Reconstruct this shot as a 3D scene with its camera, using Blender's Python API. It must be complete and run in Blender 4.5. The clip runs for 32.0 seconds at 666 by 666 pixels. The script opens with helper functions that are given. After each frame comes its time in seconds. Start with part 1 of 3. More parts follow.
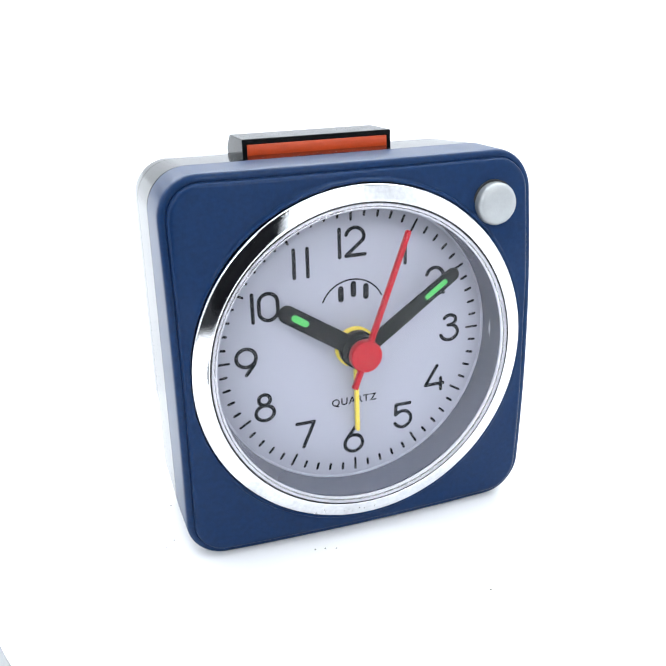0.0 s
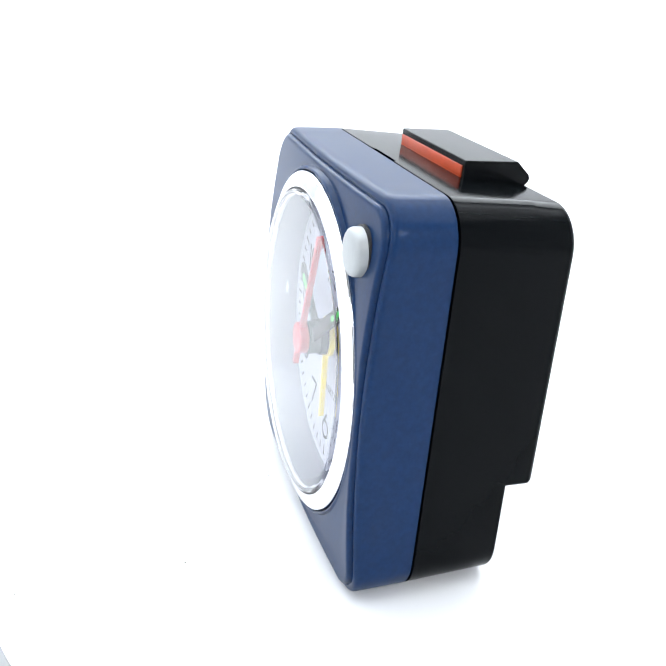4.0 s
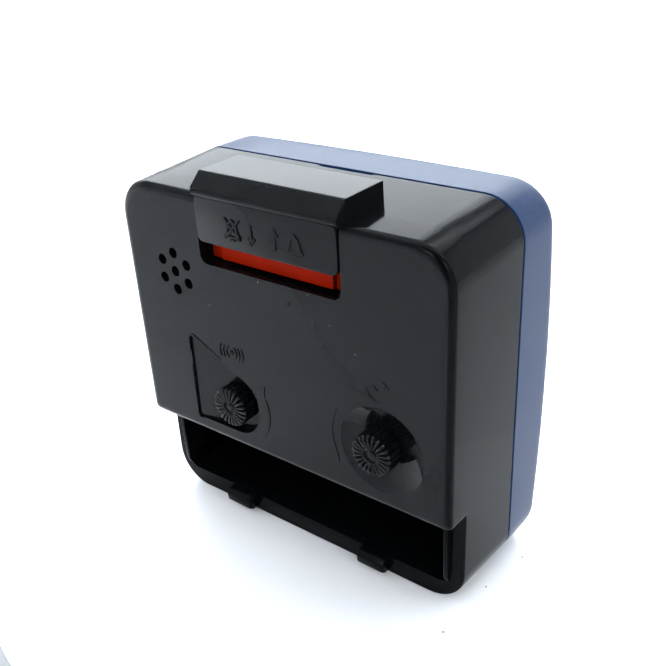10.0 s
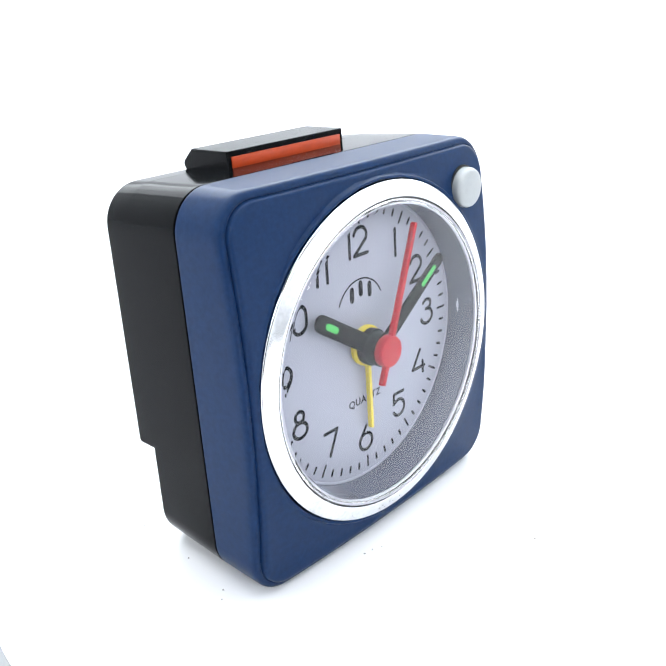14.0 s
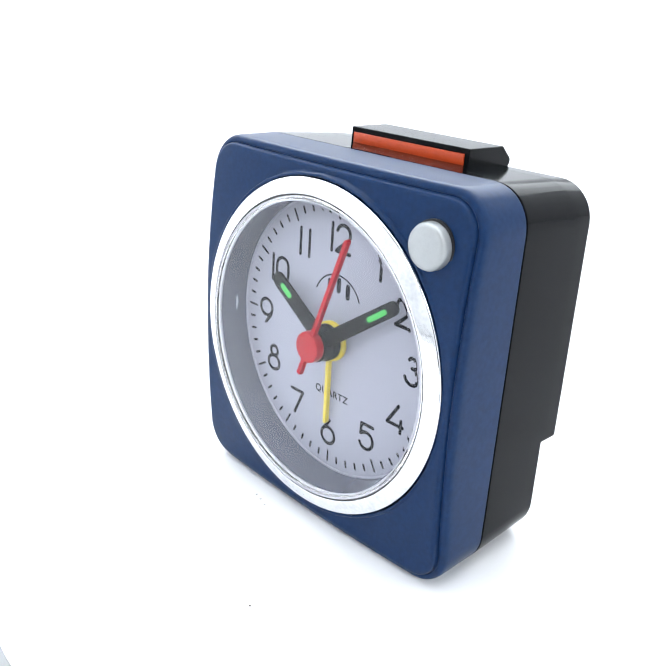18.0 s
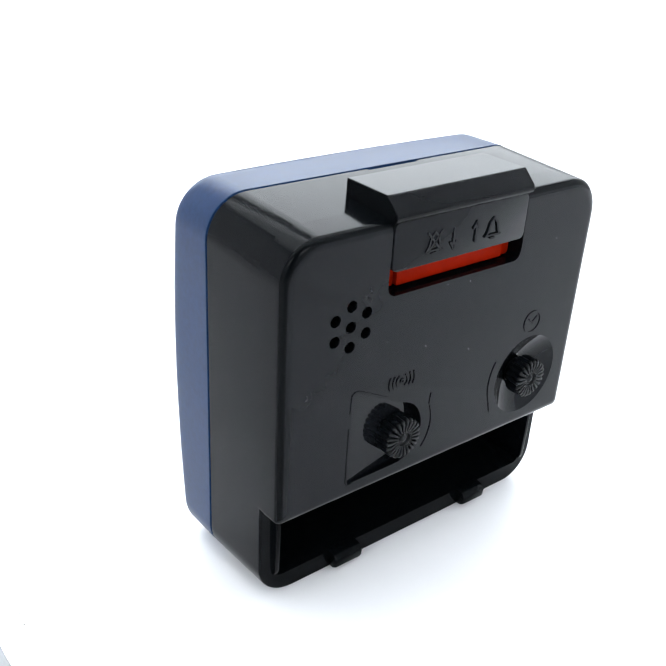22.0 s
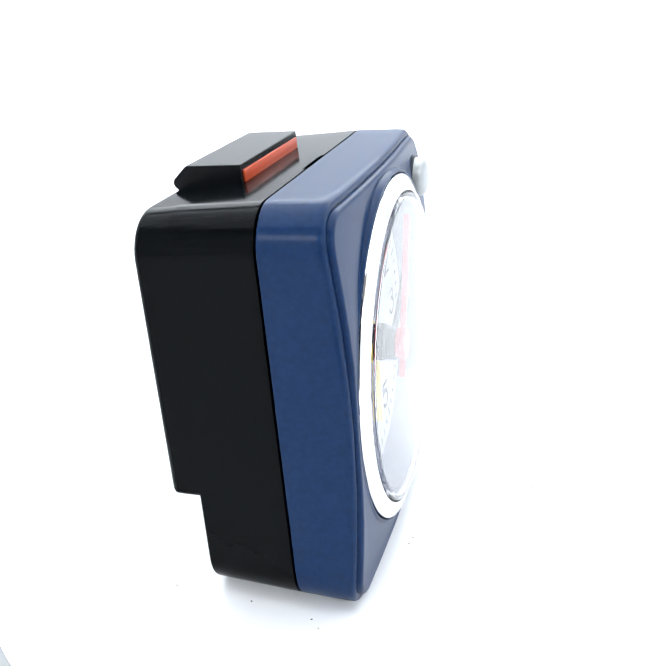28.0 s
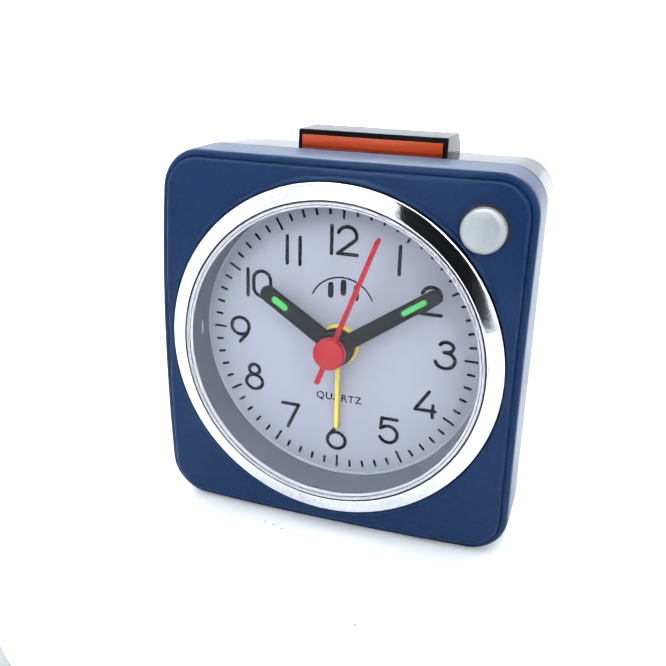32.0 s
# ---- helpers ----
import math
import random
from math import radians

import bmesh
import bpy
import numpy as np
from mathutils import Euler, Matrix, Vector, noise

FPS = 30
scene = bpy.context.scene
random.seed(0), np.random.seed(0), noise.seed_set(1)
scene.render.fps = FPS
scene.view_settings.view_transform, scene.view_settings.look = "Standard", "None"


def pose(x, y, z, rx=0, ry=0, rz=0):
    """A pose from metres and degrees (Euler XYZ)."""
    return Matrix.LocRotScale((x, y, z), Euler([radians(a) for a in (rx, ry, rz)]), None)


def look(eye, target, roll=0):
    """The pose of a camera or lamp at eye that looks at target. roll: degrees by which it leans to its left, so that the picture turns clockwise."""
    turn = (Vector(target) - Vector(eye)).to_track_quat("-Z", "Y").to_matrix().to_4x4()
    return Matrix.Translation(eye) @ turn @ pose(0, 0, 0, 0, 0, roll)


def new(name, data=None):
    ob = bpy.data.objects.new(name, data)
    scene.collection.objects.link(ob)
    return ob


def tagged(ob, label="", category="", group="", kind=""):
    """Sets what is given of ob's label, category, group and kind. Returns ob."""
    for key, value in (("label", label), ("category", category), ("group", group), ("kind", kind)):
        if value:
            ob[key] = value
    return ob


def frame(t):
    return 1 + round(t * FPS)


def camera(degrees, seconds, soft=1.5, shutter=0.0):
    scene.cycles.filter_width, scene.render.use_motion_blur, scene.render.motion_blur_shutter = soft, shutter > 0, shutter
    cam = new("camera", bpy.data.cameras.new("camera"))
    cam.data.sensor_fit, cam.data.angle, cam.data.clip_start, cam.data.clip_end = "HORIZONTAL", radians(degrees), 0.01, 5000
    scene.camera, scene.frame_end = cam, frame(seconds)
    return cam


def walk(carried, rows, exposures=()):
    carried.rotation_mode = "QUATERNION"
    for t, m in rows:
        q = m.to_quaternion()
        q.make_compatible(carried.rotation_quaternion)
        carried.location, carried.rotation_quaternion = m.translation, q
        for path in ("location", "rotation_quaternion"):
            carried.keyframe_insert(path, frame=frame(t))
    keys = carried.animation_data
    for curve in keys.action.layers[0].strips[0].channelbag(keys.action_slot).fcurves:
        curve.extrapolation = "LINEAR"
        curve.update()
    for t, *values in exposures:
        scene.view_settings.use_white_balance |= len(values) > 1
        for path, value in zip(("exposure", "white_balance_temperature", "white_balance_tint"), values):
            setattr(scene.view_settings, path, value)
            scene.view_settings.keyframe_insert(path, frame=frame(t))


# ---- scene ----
cam = camera(42.5, 32.0)
EYE = pose(0, -0.15, 0.10365, 90 - 24.04, 0, 1.445)
walk(cam, [(0.0, EYE), (32.0, EYE)])

# ---- light: a white tabletop set between white boards under soft boxes ----
world = bpy.data.worlds.new("world")
world.use_nodes = True
world.node_tree.nodes["Background"].inputs[0].default_value = (0.9, 0.95, 1.0, 1)
world.node_tree.nodes["Background"].inputs[1].default_value = 0.25
scene.world = world
scene.view_settings.exposure = 0.0


def soft_box(name, eye, target, width, height, watts, colour=(1, 1, 1)):
    data = bpy.data.lights.new(name, "AREA")
    data.shape, data.size, data.size_y = "RECTANGLE", width, height
    data.energy, data.color = watts, colour
    ob = new(name, data)
    ob.matrix_world = look(eye, target)
    return ob


COOL = (0.89, 0.955, 1.0)
soft_box("overhead_soft_box", (0.0, 0.28, 1.45), (0.0, 0.28, 0.0), 2.4, 1.7, 25, COOL)
soft_box("front_strip_light", (0.0, -0.92, 0.80), (0.0, 0.0, 0.04), 1.7, 0.26, 10, (0.95, 0.97, 1.0))
soft_box("back_soft_box", (0.0, 1.3, 0.86), (0.0, 0.0, 0.66), 2.8, 0.75, 28, COOL)
soft_box("backdrop_soft_box", (0.0, 0.95, 1.45), (0.0, 1.5, 0.15), 2.2, 0.2, 4, COOL)

# ---- materials ----
def material(name, base, rough=0.4, metal=0.0, vary=0.06, scale=400.0, bump=0.0, bump_scale=2000.0, wear=0.0, coat=0.0,
             spec=0.5, trans=0.0, ior=1.5):
    """Principled surface with grain at two scales, uneven gloss and fine relief; scale is in waves per metre."""
    m = bpy.data.materials.new(name)
    m.use_nodes = True
    nt = m.node_tree
    b = nt.nodes["Principled BSDF"]
    b.inputs["Metallic"].default_value = metal
    b.inputs["Specular IOR Level"].default_value = spec
    b.inputs["Coat Weight"].default_value = coat
    b.inputs["Coat Roughness"].default_value = 0.1
    b.inputs["Transmission Weight"].default_value = trans
    b.inputs["IOR"].default_value = ior
    coord = nt.nodes.new("ShaderNodeTexCoord")

    def grain(s, detail=4.0):
        n = nt.nodes.new("ShaderNodeTexNoise")
        n.inputs["Scale"].default_value, n.inputs["Detail"].default_value = s, detail
        nt.links.new(coord.outputs["Object"], n.inputs["Vector"])
        return n.outputs["Fac"]

    def remap(src, a, c, lo=0.3, hi=0.7):
        r = nt.nodes.new("ShaderNodeMapRange")
        for k, v in zip(("From Min", "From Max", "To Min", "To Max"), (lo, hi, a, c)):
            r.inputs[k].default_value = v
        nt.links.new(src, r.inputs["Value"])
        return r.outputs["Result"]

    fine, broad = grain(scale), grain(scale * 0.12, 2.0)
    mul = nt.nodes.new("ShaderNodeMath")
    mul.operation = "MULTIPLY"
    nt.links.new(remap(fine, 1 - vary, 1 + vary), mul.inputs[0])
    nt.links.new(remap(broad, 1 - vary, 1 + vary), mul.inputs[1])
    tint = nt.nodes.new("ShaderNodeVectorMath")
    tint.operation = "SCALE"
    tint.inputs[0].default_value = base
    nt.links.new(mul.outputs[0], tint.inputs["Scale"])
    nt.links.new(tint.outputs[0], b.inputs["Base Color"])
    spread = wear if wear else 0.12 * rough
    nt.links.new(remap(broad, max(0.0, rough - spread), rough + spread), b.inputs["Roughness"])
    if bump:
        bp = nt.nodes.new("ShaderNodeBump")
        bp.inputs["Strength"].default_value, bp.inputs["Distance"].default_value = bump, 0.0001
        nt.links.new(grain(bump_scale, 2.0), bp.inputs["Height"])
        nt.links.new(bp.outputs[0], b.inputs["Normal"])
    return m


BLUE = material("blue_metallic_plastic", (0.0075, 0.026, 0.078), 0.30, 0.0, 0.10, 9000, wear=0.008, coat=0.13, spec=0.05)
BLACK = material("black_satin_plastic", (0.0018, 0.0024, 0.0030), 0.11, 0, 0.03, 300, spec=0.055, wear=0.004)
BLACK_BAR = material("black_glossy_bar_plastic", (0.0030, 0.0036, 0.0044), 0.2, 0, 0.03, 300, spec=0.08, wear=0.004)
BLACK_KNOB = material("black_ribbed_plastic", (0.0022, 0.003, 0.0038), 0.28, 0, 0.05, 1500, spec=0.16)
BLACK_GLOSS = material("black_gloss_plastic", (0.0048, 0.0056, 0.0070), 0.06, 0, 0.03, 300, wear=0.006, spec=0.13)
BLACK_DULL = material("black_dull_plastic", (0.006, 0.006, 0.007), 0.5, 0, 0.1, 1500)
CHROME = material("chrome_plating", (0.76, 0.77, 0.79), 0.04, 1.0, 0.10, 1400, 0.07, 5000, wear=0.015)
SILVER = material("silver_satin_paint", (0.36, 0.375, 0.38), 0.42, 0.6, 0.04, 7000, 0.05, 9000)
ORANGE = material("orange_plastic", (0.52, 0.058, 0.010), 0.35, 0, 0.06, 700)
# darkened orange for the slider: the shade under the flap is in the colour
SHADED_ORANGE = material("shaded_orange_plastic", (0.23, 0.0075, 0.0004), 0.4, 0, 0.06, 700, spec=0.03)
DIAL = material("dial_card_pale_lilac", (0.375, 0.385, 0.465), 0.6, 0, 0.015, 500)
WALL_GREY = material("dial_well_grey", (0.085, 0.095, 0.135), 0.06, 0, 0.02, 500, spec=0.5, ior=2.0)
SEAT = material("pale_lilac_plastic", (0.60, 0.60, 0.67), 0.2, 0, 0.04, 600)
INK = material("dial_ink_charcoal", (0.007, 0.008, 0.011), 0.5, 0, 0.08, 2500, spec=0.06)
HAND_BLACK = material("hand_black_paint", (0.005, 0.0065, 0.008), 0.4, 0, 0.1, 2500, spec=0.08)
LUME = material("green_lume_paint", (0.07, 0.50, 0.11), 0.6, 0, 0.05, 2500)
RED = material("red_hand_paint", (0.42, 0.004, 0.015), 0.38, 0, 0.05, 2500, spec=0.2)
DARK_RED = material("dark_red_lacquer", (0.035, 0.003, 0.004), 0.4, 0, 0.05, 1500)
YELLOW = material("yellow_hand_paint", (0.78, 0.62, 0.07), 0.45, 0, 0.05, 2500)
CLEAR = material("clear_acrylic", (1, 1, 1), 0.0, 0, 0.0, 50, trans=1.0, ior=1.25)
WHITE_DISC = material("white_turntable_laminate", (0.84, 0.84, 0.85), 0.4, 0, 0.01, 60)
# grey base colour stands in for the shade at the turntable's rim
SKIRT = material("turntable_rim_shade_grey", (0.35, 0.36, 0.37), 0.5, 0, 0.05, 200)
WHITE_TABLE = material("white_table_paper", (0.78, 0.78, 0.79), 0.8, 0, 0.015, 40)
WHITE_BOARD = material("white_board", (0.86, 0.86, 0.87), 0.8, 0, 0.02, 10)
DARK_TABLE = material("dark_grey_laminate", (0.05, 0.05, 0.052), 0.5, 0, 0.1, 120)
DIM_ROOM = material("dim_grey_paint", (0.06, 0.06, 0.065), 0.9, 0, 0.05, 8)
ROOM_CEILING = material("beige_ceiling_paint", (0.32, 0.28, 0.24), 0.9, 0, 0.05, 8)
DUST = material("dark_dust", (0.09, 0.08, 0.07), 0.9, 0, 0.3, 3000)
STAND = material("black_rubber_coating", (0.03, 0.03, 0.033), 0.7, 0, 0.15, 200)
PHONE = material("black_phone_glass", (0.006, 0.006, 0.007), 0.6, 0, 0.1, 100, spec=0.03)

# ---- mesh helpers: clock parts are drawn in millimetres, x across, y from the front to the back, z up ----
MM = 0.001
LEAN = pose(0, 0, 0, 0, 0, -5.7) @ pose(-1.3 * MM, 0, 2.15 * MM, -4.4)


def part(name, bm, mat, parent, label="", angle=32, scale=MM):
    """Links a bmesh as one mesh object under a thing or a part."""
    me = bpy.data.meshes.new(name)
    bm.normal_update()
    bmesh.ops.scale(bm, vec=(scale,) * 3, verts=bm.verts)
    bm.to_mesh(me)
    bm.free()
    return part_mesh(name, me, mat, parent, label, angle)


def part_mesh(name, me, mat, parent, label="", angle=32):
    me.shade_smooth()
    me.set_sharp_from_angle(angle=radians(angle))
    me.materials.clear()
    me.materials.append(mat)
    ob = new(name, me)
    if parent is not None:
        ob.parent = parent
        if parent.type == "EMPTY" and parent.name.startswith("alarm_clock"):
            ob.matrix_basis = LEAN
    return tagged(ob, label)


def rounded(w, z0, z1, r, seg=10, sub=10):
    """Outline of a rounded rectangle, x in -w..w and z in z0..z1, anticlockwise as seen from the front."""
    out = []
    corners = [(w - r, z0 + r, -90), (w - r, z1 - r, 0), (-w + r, z1 - r, 90), (-w + r, z0 + r, 180)]
    for i, (cx, cz, a0) in enumerate(corners):
        arc = [(cx + r * math.cos(radians(a0 + 90 * k / seg)), cz + r * math.sin(radians(a0 + 90 * k / seg))) for k in range(seg + 1)]
        out += arc
        nx, nz, na = corners[(i + 1) % 4]
        end = (nx + r * math.cos(radians(na)), nz + r * math.sin(radians(na)))
        for k in range(1, sub):
            f = k / sub
            out.append((arc[-1][0] + (end[0] - arc[-1][0]) * f, arc[-1][1] + (end[1] - arc[-1][1]) * f))
    return out


def loft(loops, cap_first=True, cap_last=True, bm=None):
    """Skins closed loops of (x, y, z) with equal counts."""
    bm = bm or bmesh.new()
    rows = [[bm.verts.new(p) for p in lp] for lp in loops]
    n = len(rows[0])
    for a, b in zip(rows, rows[1:]):
        for i in range(n):
            bm.faces.new((a[i], a[(i + 1) % n], b[(i + 1) % n], b[i]))
    if cap_first:
        bm.faces.new(rows[0][::-1])
    if cap_last:
        bm.faces.new(rows[-1])
    bmesh.ops.recalc_face_normals(bm, faces=bm.faces)
    return bm


def lathe(profile, cx, cz, n=96, closed=False, bm=None):
    """Turns (radius, y) about the axis x = cx, z = cz."""
    bm = bm or bmesh.new()
    rows = []
    for r, y in profile:
        if r < 1e-6:
            rows.append([bm.verts.new((cx, y, cz))])
        else:
            rows.append([bm.verts.new((cx + r * math.cos(2 * math.pi * k / n), y, cz + r * math.sin(2 * math.pi * k / n))) for k in range(n)])
    pairs = list(zip(rows, rows[1:])) + ([(rows[-1], rows[0])] if closed else [])
    for a, b in pairs:
        for k in range(n):
            j = (k + 1) % n
            if len(a) == 1 and len(b) == 1:
                continue
            if len(a) == 1:
                bm.faces.new((a[0], b[j], b[k]))
            elif len(b) == 1:
                bm.faces.new((a[k], a[j], b[0]))
            else:
                bm.faces.new((a[k], a[j], b[j], b[k]))
    bmesh.ops.recalc_face_normals(bm, faces=bm.faces)
    return bm


def prism(outline, y0, y1, bevel=0.0, bm=None):
    """A closed (x, z) outline extruded from y0 to y1, edges on both ends softened."""
    bm = bm or bmesh.new()
    a = [bm.verts.new((x, y0, z)) for x, z in outline]
    b = [bm.verts.new((x, y1, z)) for x, z in outline]
    n = len(a)
    caps = [bm.faces.new(a), bm.faces.new(b[::-1])]
    for i in range(n):
        bm.faces.new((a[i], b[i], b[(i + 1) % n], a[(i + 1) % n]))
    bmesh.ops.recalc_face_normals(bm, faces=bm.faces)
    if bevel:
        edges = [e for f in caps for e in f.edges]
        bmesh.ops.bevel(bm, geom=edges, offset=bevel, segments=2, affect="EDGES", profile=0.5, clamp_overlap=True)
    return bm


def side_prism(profile, x0, x1, bevel=0.0, sharp=30):
    """A closed (y, z) profile extruded from x0 to x1."""
    bm = bmesh.new()
    a = [bm.verts.new((x0, y, z)) for y, z in profile]
    b = [bm.verts.new((x1, y, z)) for y, z in profile]
    n = len(a)
    bm.faces.new(a), bm.faces.new(b[::-1])
    for i in range(n):
        bm.faces.new((a[i], b[i], b[(i + 1) % n], a[(i + 1) % n]))
    bmesh.ops.recalc_face_normals(bm, faces=bm.faces)
    if bevel:
        edges = [e for e in bm.edges if e.calc_face_angle(0) > radians(sharp)]
        bmesh.ops.bevel(bm, geom=edges, offset=bevel, segments=2, affect="EDGES", profile=0.5, clamp_overlap=True)
    return bm


def box(x0, x1, y0, y1, z0, z1, bevel=0.0):
    return side_prism([(y0, z0), (y1, z0), (y1, z1), (y0, z1)], x0, x1, bevel)


def stroke(points, width, y, thick, bm=None, closed=False, round_end=True):
    """A pen line through (x, z) points, raised from y by thick towards negative y (thick > 0) or positive y (thick < 0)."""
    bm = bm or bmesh.new()
    pts = [Vector((p[0], p[1])) for p in points]
    if closed:
        pts = pts + [pts[0], pts[1]]
    h = width / 2
    left, right = [], []
    for i, p in enumerate(pts):
        if closed and i == len(pts) - 1:
            break
        a = pts[i - 1] if i else (pts[len(pts) - 3] if closed else p)
        c = pts[i + 1] if i < len(pts) - 1 else p
        d0 = (p - a).normalized() if (p - a).length > 1e-9 else (c - p).normalized()
        d1 = (c - p).normalized() if (c - p).length > 1e-9 else d0
        t = (d0 + d1).normalized() if (d0 + d1).length > 1e-6 else d1
        nrm = Vector((-t.y, t.x))
        k = h / max(0.5, abs(nrm.dot(Vector((-d1.y, d1.x)))))
        left.append(p + nrm * k)
        right.append(p - nrm * k)
    if closed:
        for k in range(len(left) - 1):
            prism([tuple(left[k]), tuple(left[k + 1]), tuple(right[k + 1]), tuple(right[k])], y, y - thick, 0, bm)
        bmesh.ops.remove_doubles(bm, verts=bm.verts, dist=1e-5)
        return bm
    out = list(left)
    if round_end:
        d = (pts[-1] - pts[-2]).normalized()
        a0 = math.atan2(d.y, d.x)
        out += [pts[-1] + h * Vector((math.cos(a0 + radians(x)), math.sin(a0 + radians(x)))) for x in (60, 30, 0, -30, -60)]
    out += right[::-1]
    if round_end:
        d = (pts[0] - pts[1]).normalized()
        a0 = math.atan2(d.y, d.x)
        out += [pts[0] + h * Vector((math.cos(a0 + radians(x)), math.sin(a0 + radians(x)))) for x in (60, 30, 0, -30, -60)]
    return prism([tuple(p) for p in out], y, y - thick, 0, bm)


def arc(cx, cz, rx, rz, a0, a1, n=14):
    return [(cx + rx * math.cos(radians(a0 + (a1 - a0) * k / n)), cz + rz * math.sin(radians(a0 + (a1 - a0) * k / n))) for k in range(n + 1)]


def carve(bm, cutters, fuse=()):
    """The bmesh with solids fused to it and others cut out of it; returns a mesh in metres."""
    def temp(b):
        me = bpy.data.meshes.new("solid")
        bmesh.ops.scale(b, vec=(MM,) * 3, verts=b.verts)
        b.to_mesh(me)
        b.free()
        return new("solid", me)
    base = temp(bm)
    tools = []
    for b, op in [(b, "UNION") for b in fuse] + [(b, "DIFFERENCE") for b in cutters]:
        tool = temp(b)
        tools.append(tool)
        mod = base.modifiers.new("cut", "BOOLEAN")
        mod.object, mod.operation, mod.solver = tool, op, "EXACT"
    deps = bpy.context.evaluated_depsgraph_get()
    deps.update()
    me = bpy.data.meshes.new_from_object(base.evaluated_get(deps))
    for ob in [base, *tools]:
        bpy.data.objects.remove(ob)
    return me


# ---- the setting ----
def plane_box(name, x0, x1, y0, y1, z0, z1, mat, label, category):
    bm = box(x0, x1, y0, y1, z0, z1)
    ob = part(name, bm, mat, None, label, scale=1.0)
    return tagged(ob, label, category, kind="structure")


TABLE_Z = -0.014
SHEET_EDGE = -0.9
plane_box("floor", -1.5, 1.5, -1.9, 1.5, TABLE_Z - 0.024, TABLE_Z - 0.004, DARK_TABLE, "dark grey laminate tabletop under the white sheet", "table")
plane_box("backdrop_sheet", -1.5, 1.5, SHEET_EDGE, 1.5, TABLE_Z - 0.004, TABLE_Z, WHITE_TABLE, "seamless matt white paper sheet covering the tabletop", "paper sheet")
plane_box("wall_back", -1.5, 1.5, 1.5, 1.53, TABLE_Z, 1.6, WHITE_BOARD, "bright plain white backdrop wall behind the turntable", "wall")
plane_box("wall_left", -1.53, -1.5, -1.2, 1.5, TABLE_Z, 1.6, WHITE_BOARD, "plain white side wall of the photo set", "wall")
plane_box("wall_right", 1.5, 1.53, -1.2, 1.5, TABLE_Z, 1.6, WHITE_BOARD, "plain white side wall of the photo set", "wall")
for side, x0, x1 in (("left", -1.5, -0.36), ("right", 0.26, 1.5)):
    plane_box("wall_front_" + side, x0, x1, -1.23, -1.2, TABLE_Z, 1.6, WHITE_BOARD, "plain white board beside the opening of the photo set", "wall")
plane_box("wall_room", -1.5, 1.5, -1.93, -1.9, TABLE_Z, 1.6, DIM_ROOM, "dim grey room wall behind the camera", "wall")
plane_box("ceiling", -1.5, 1.5, -0.6, 1.5, 1.6, 1.63, WHITE_BOARD, "plain white top board over the photo set", "ceiling")
plane_box("ceiling_room", -1.5, 1.5, -1.9, -0.6, 1.6, 1.63, ROOM_CEILING, "plain beige room ceiling above the camera", "ceiling")


# ---- the turntable ----
def build_turntable():
    ob = new("turntable")
    R = 72.1
    bm = lathe([(0, 0), (R - 1.2, 0), (R - 0.5, -0.15), (R - 0.12, -0.6), (R, -1.45), (R - 2, -1.5), (R - 2, -8.6), (0, -8.6)], 0, 0, 128)
    bmesh.ops.rotate(bm, verts=bm.verts, matrix=Matrix.Rotation(radians(90), 3, "X"))
    part("disc", bm, WHITE_DISC, ob, "round glossy white disc")
    # added skirt whose grey carries the shade on the side of the disc
    bm = lathe([(R - 1.5, -1.5), (R - 0.1, -1.5), (R + 0.15, -1.6), (R + 0.25, -2.0), (R + 0.25, -12.5), (R - 1.5, -12.5)], 0, 0, 128, closed=True)
    bmesh.ops.rotate(bm, verts=bm.verts, matrix=Matrix.Rotation(radians(90), 3, "X"))
    part("skirt", bm, SKIRT, ob, "added skirt round the rim, coloured grey for the shade there")
    bm = lathe([(0, -8.6), (60, -8.6), (60, -14), (0, -14)], 0, 0, 96)
    bmesh.ops.rotate(bm, verts=bm.verts, matrix=Matrix.Rotation(radians(90), 3, "X"))
    part("base", bm, WHITE_DISC, ob, "round white base under the disc")
    return tagged(ob, "round glossy white motorised turntable carrying the alarm clock", "turntable")


turntable = build_turntable()


# ---- the filming phone on its stand, which the polished parts mirror ----
def slab(w, d, h, r):
    return prism(rounded(w / 2, -h / 2, h / 2, r, 6, 1), -d / 2, d / 2, 0.8)


def build_phone():
    stand = tagged(new("phone_stand"), "slim black stand holding the filming phone on the table", "stand")
    part("base", loft([[(x, z, y) for x, z in rounded(w, -30, 30, 14)] for w, y in ((30, 0), (30, 5), (28, 7))]), STAND, stand, "flat black base plate")
    part("column", box(-6, 6, -6, 6, 6, 150, 2), STAND, stand, "straight black column")
    part("cradle", box(-30, 30, -6, 32, 123, 129, 1.5), STAND, stand, "black cradle arm")
    stand.matrix_world = pose(0, -0.205, TABLE_Z)
    phone = tagged(new("smartphone"), "black smartphone held upright on its stand", "phone")
    part("body", slab(76, 8, 150, 9), PHONE, phone, "black glass body")
    phone.matrix_world = EYE @ pose(0.0, 0.012, 0.021, -90)
    return stand, phone


build_phone()

# ---- the alarm clock ----
clock = tagged(new("alarm_clock"), "small square blue and black quartz alarm clock on a turntable", "alarm clock")
CZ = 33.5
BZ = 32.9
Z0, Z1, WX = -1.0, 68.25, 34.7


def foot_z(y):
    """Height of the flat underside, which stands level on the turntable while the case leans back."""
    return (-2.12 + 0.0767 * y) / 0.997


def grounded(loop):
    return [(x, y, z + (foot_z(y) - Z0) * (Z1 - z) / (Z1 - Z0)) for x, y, z in loop]


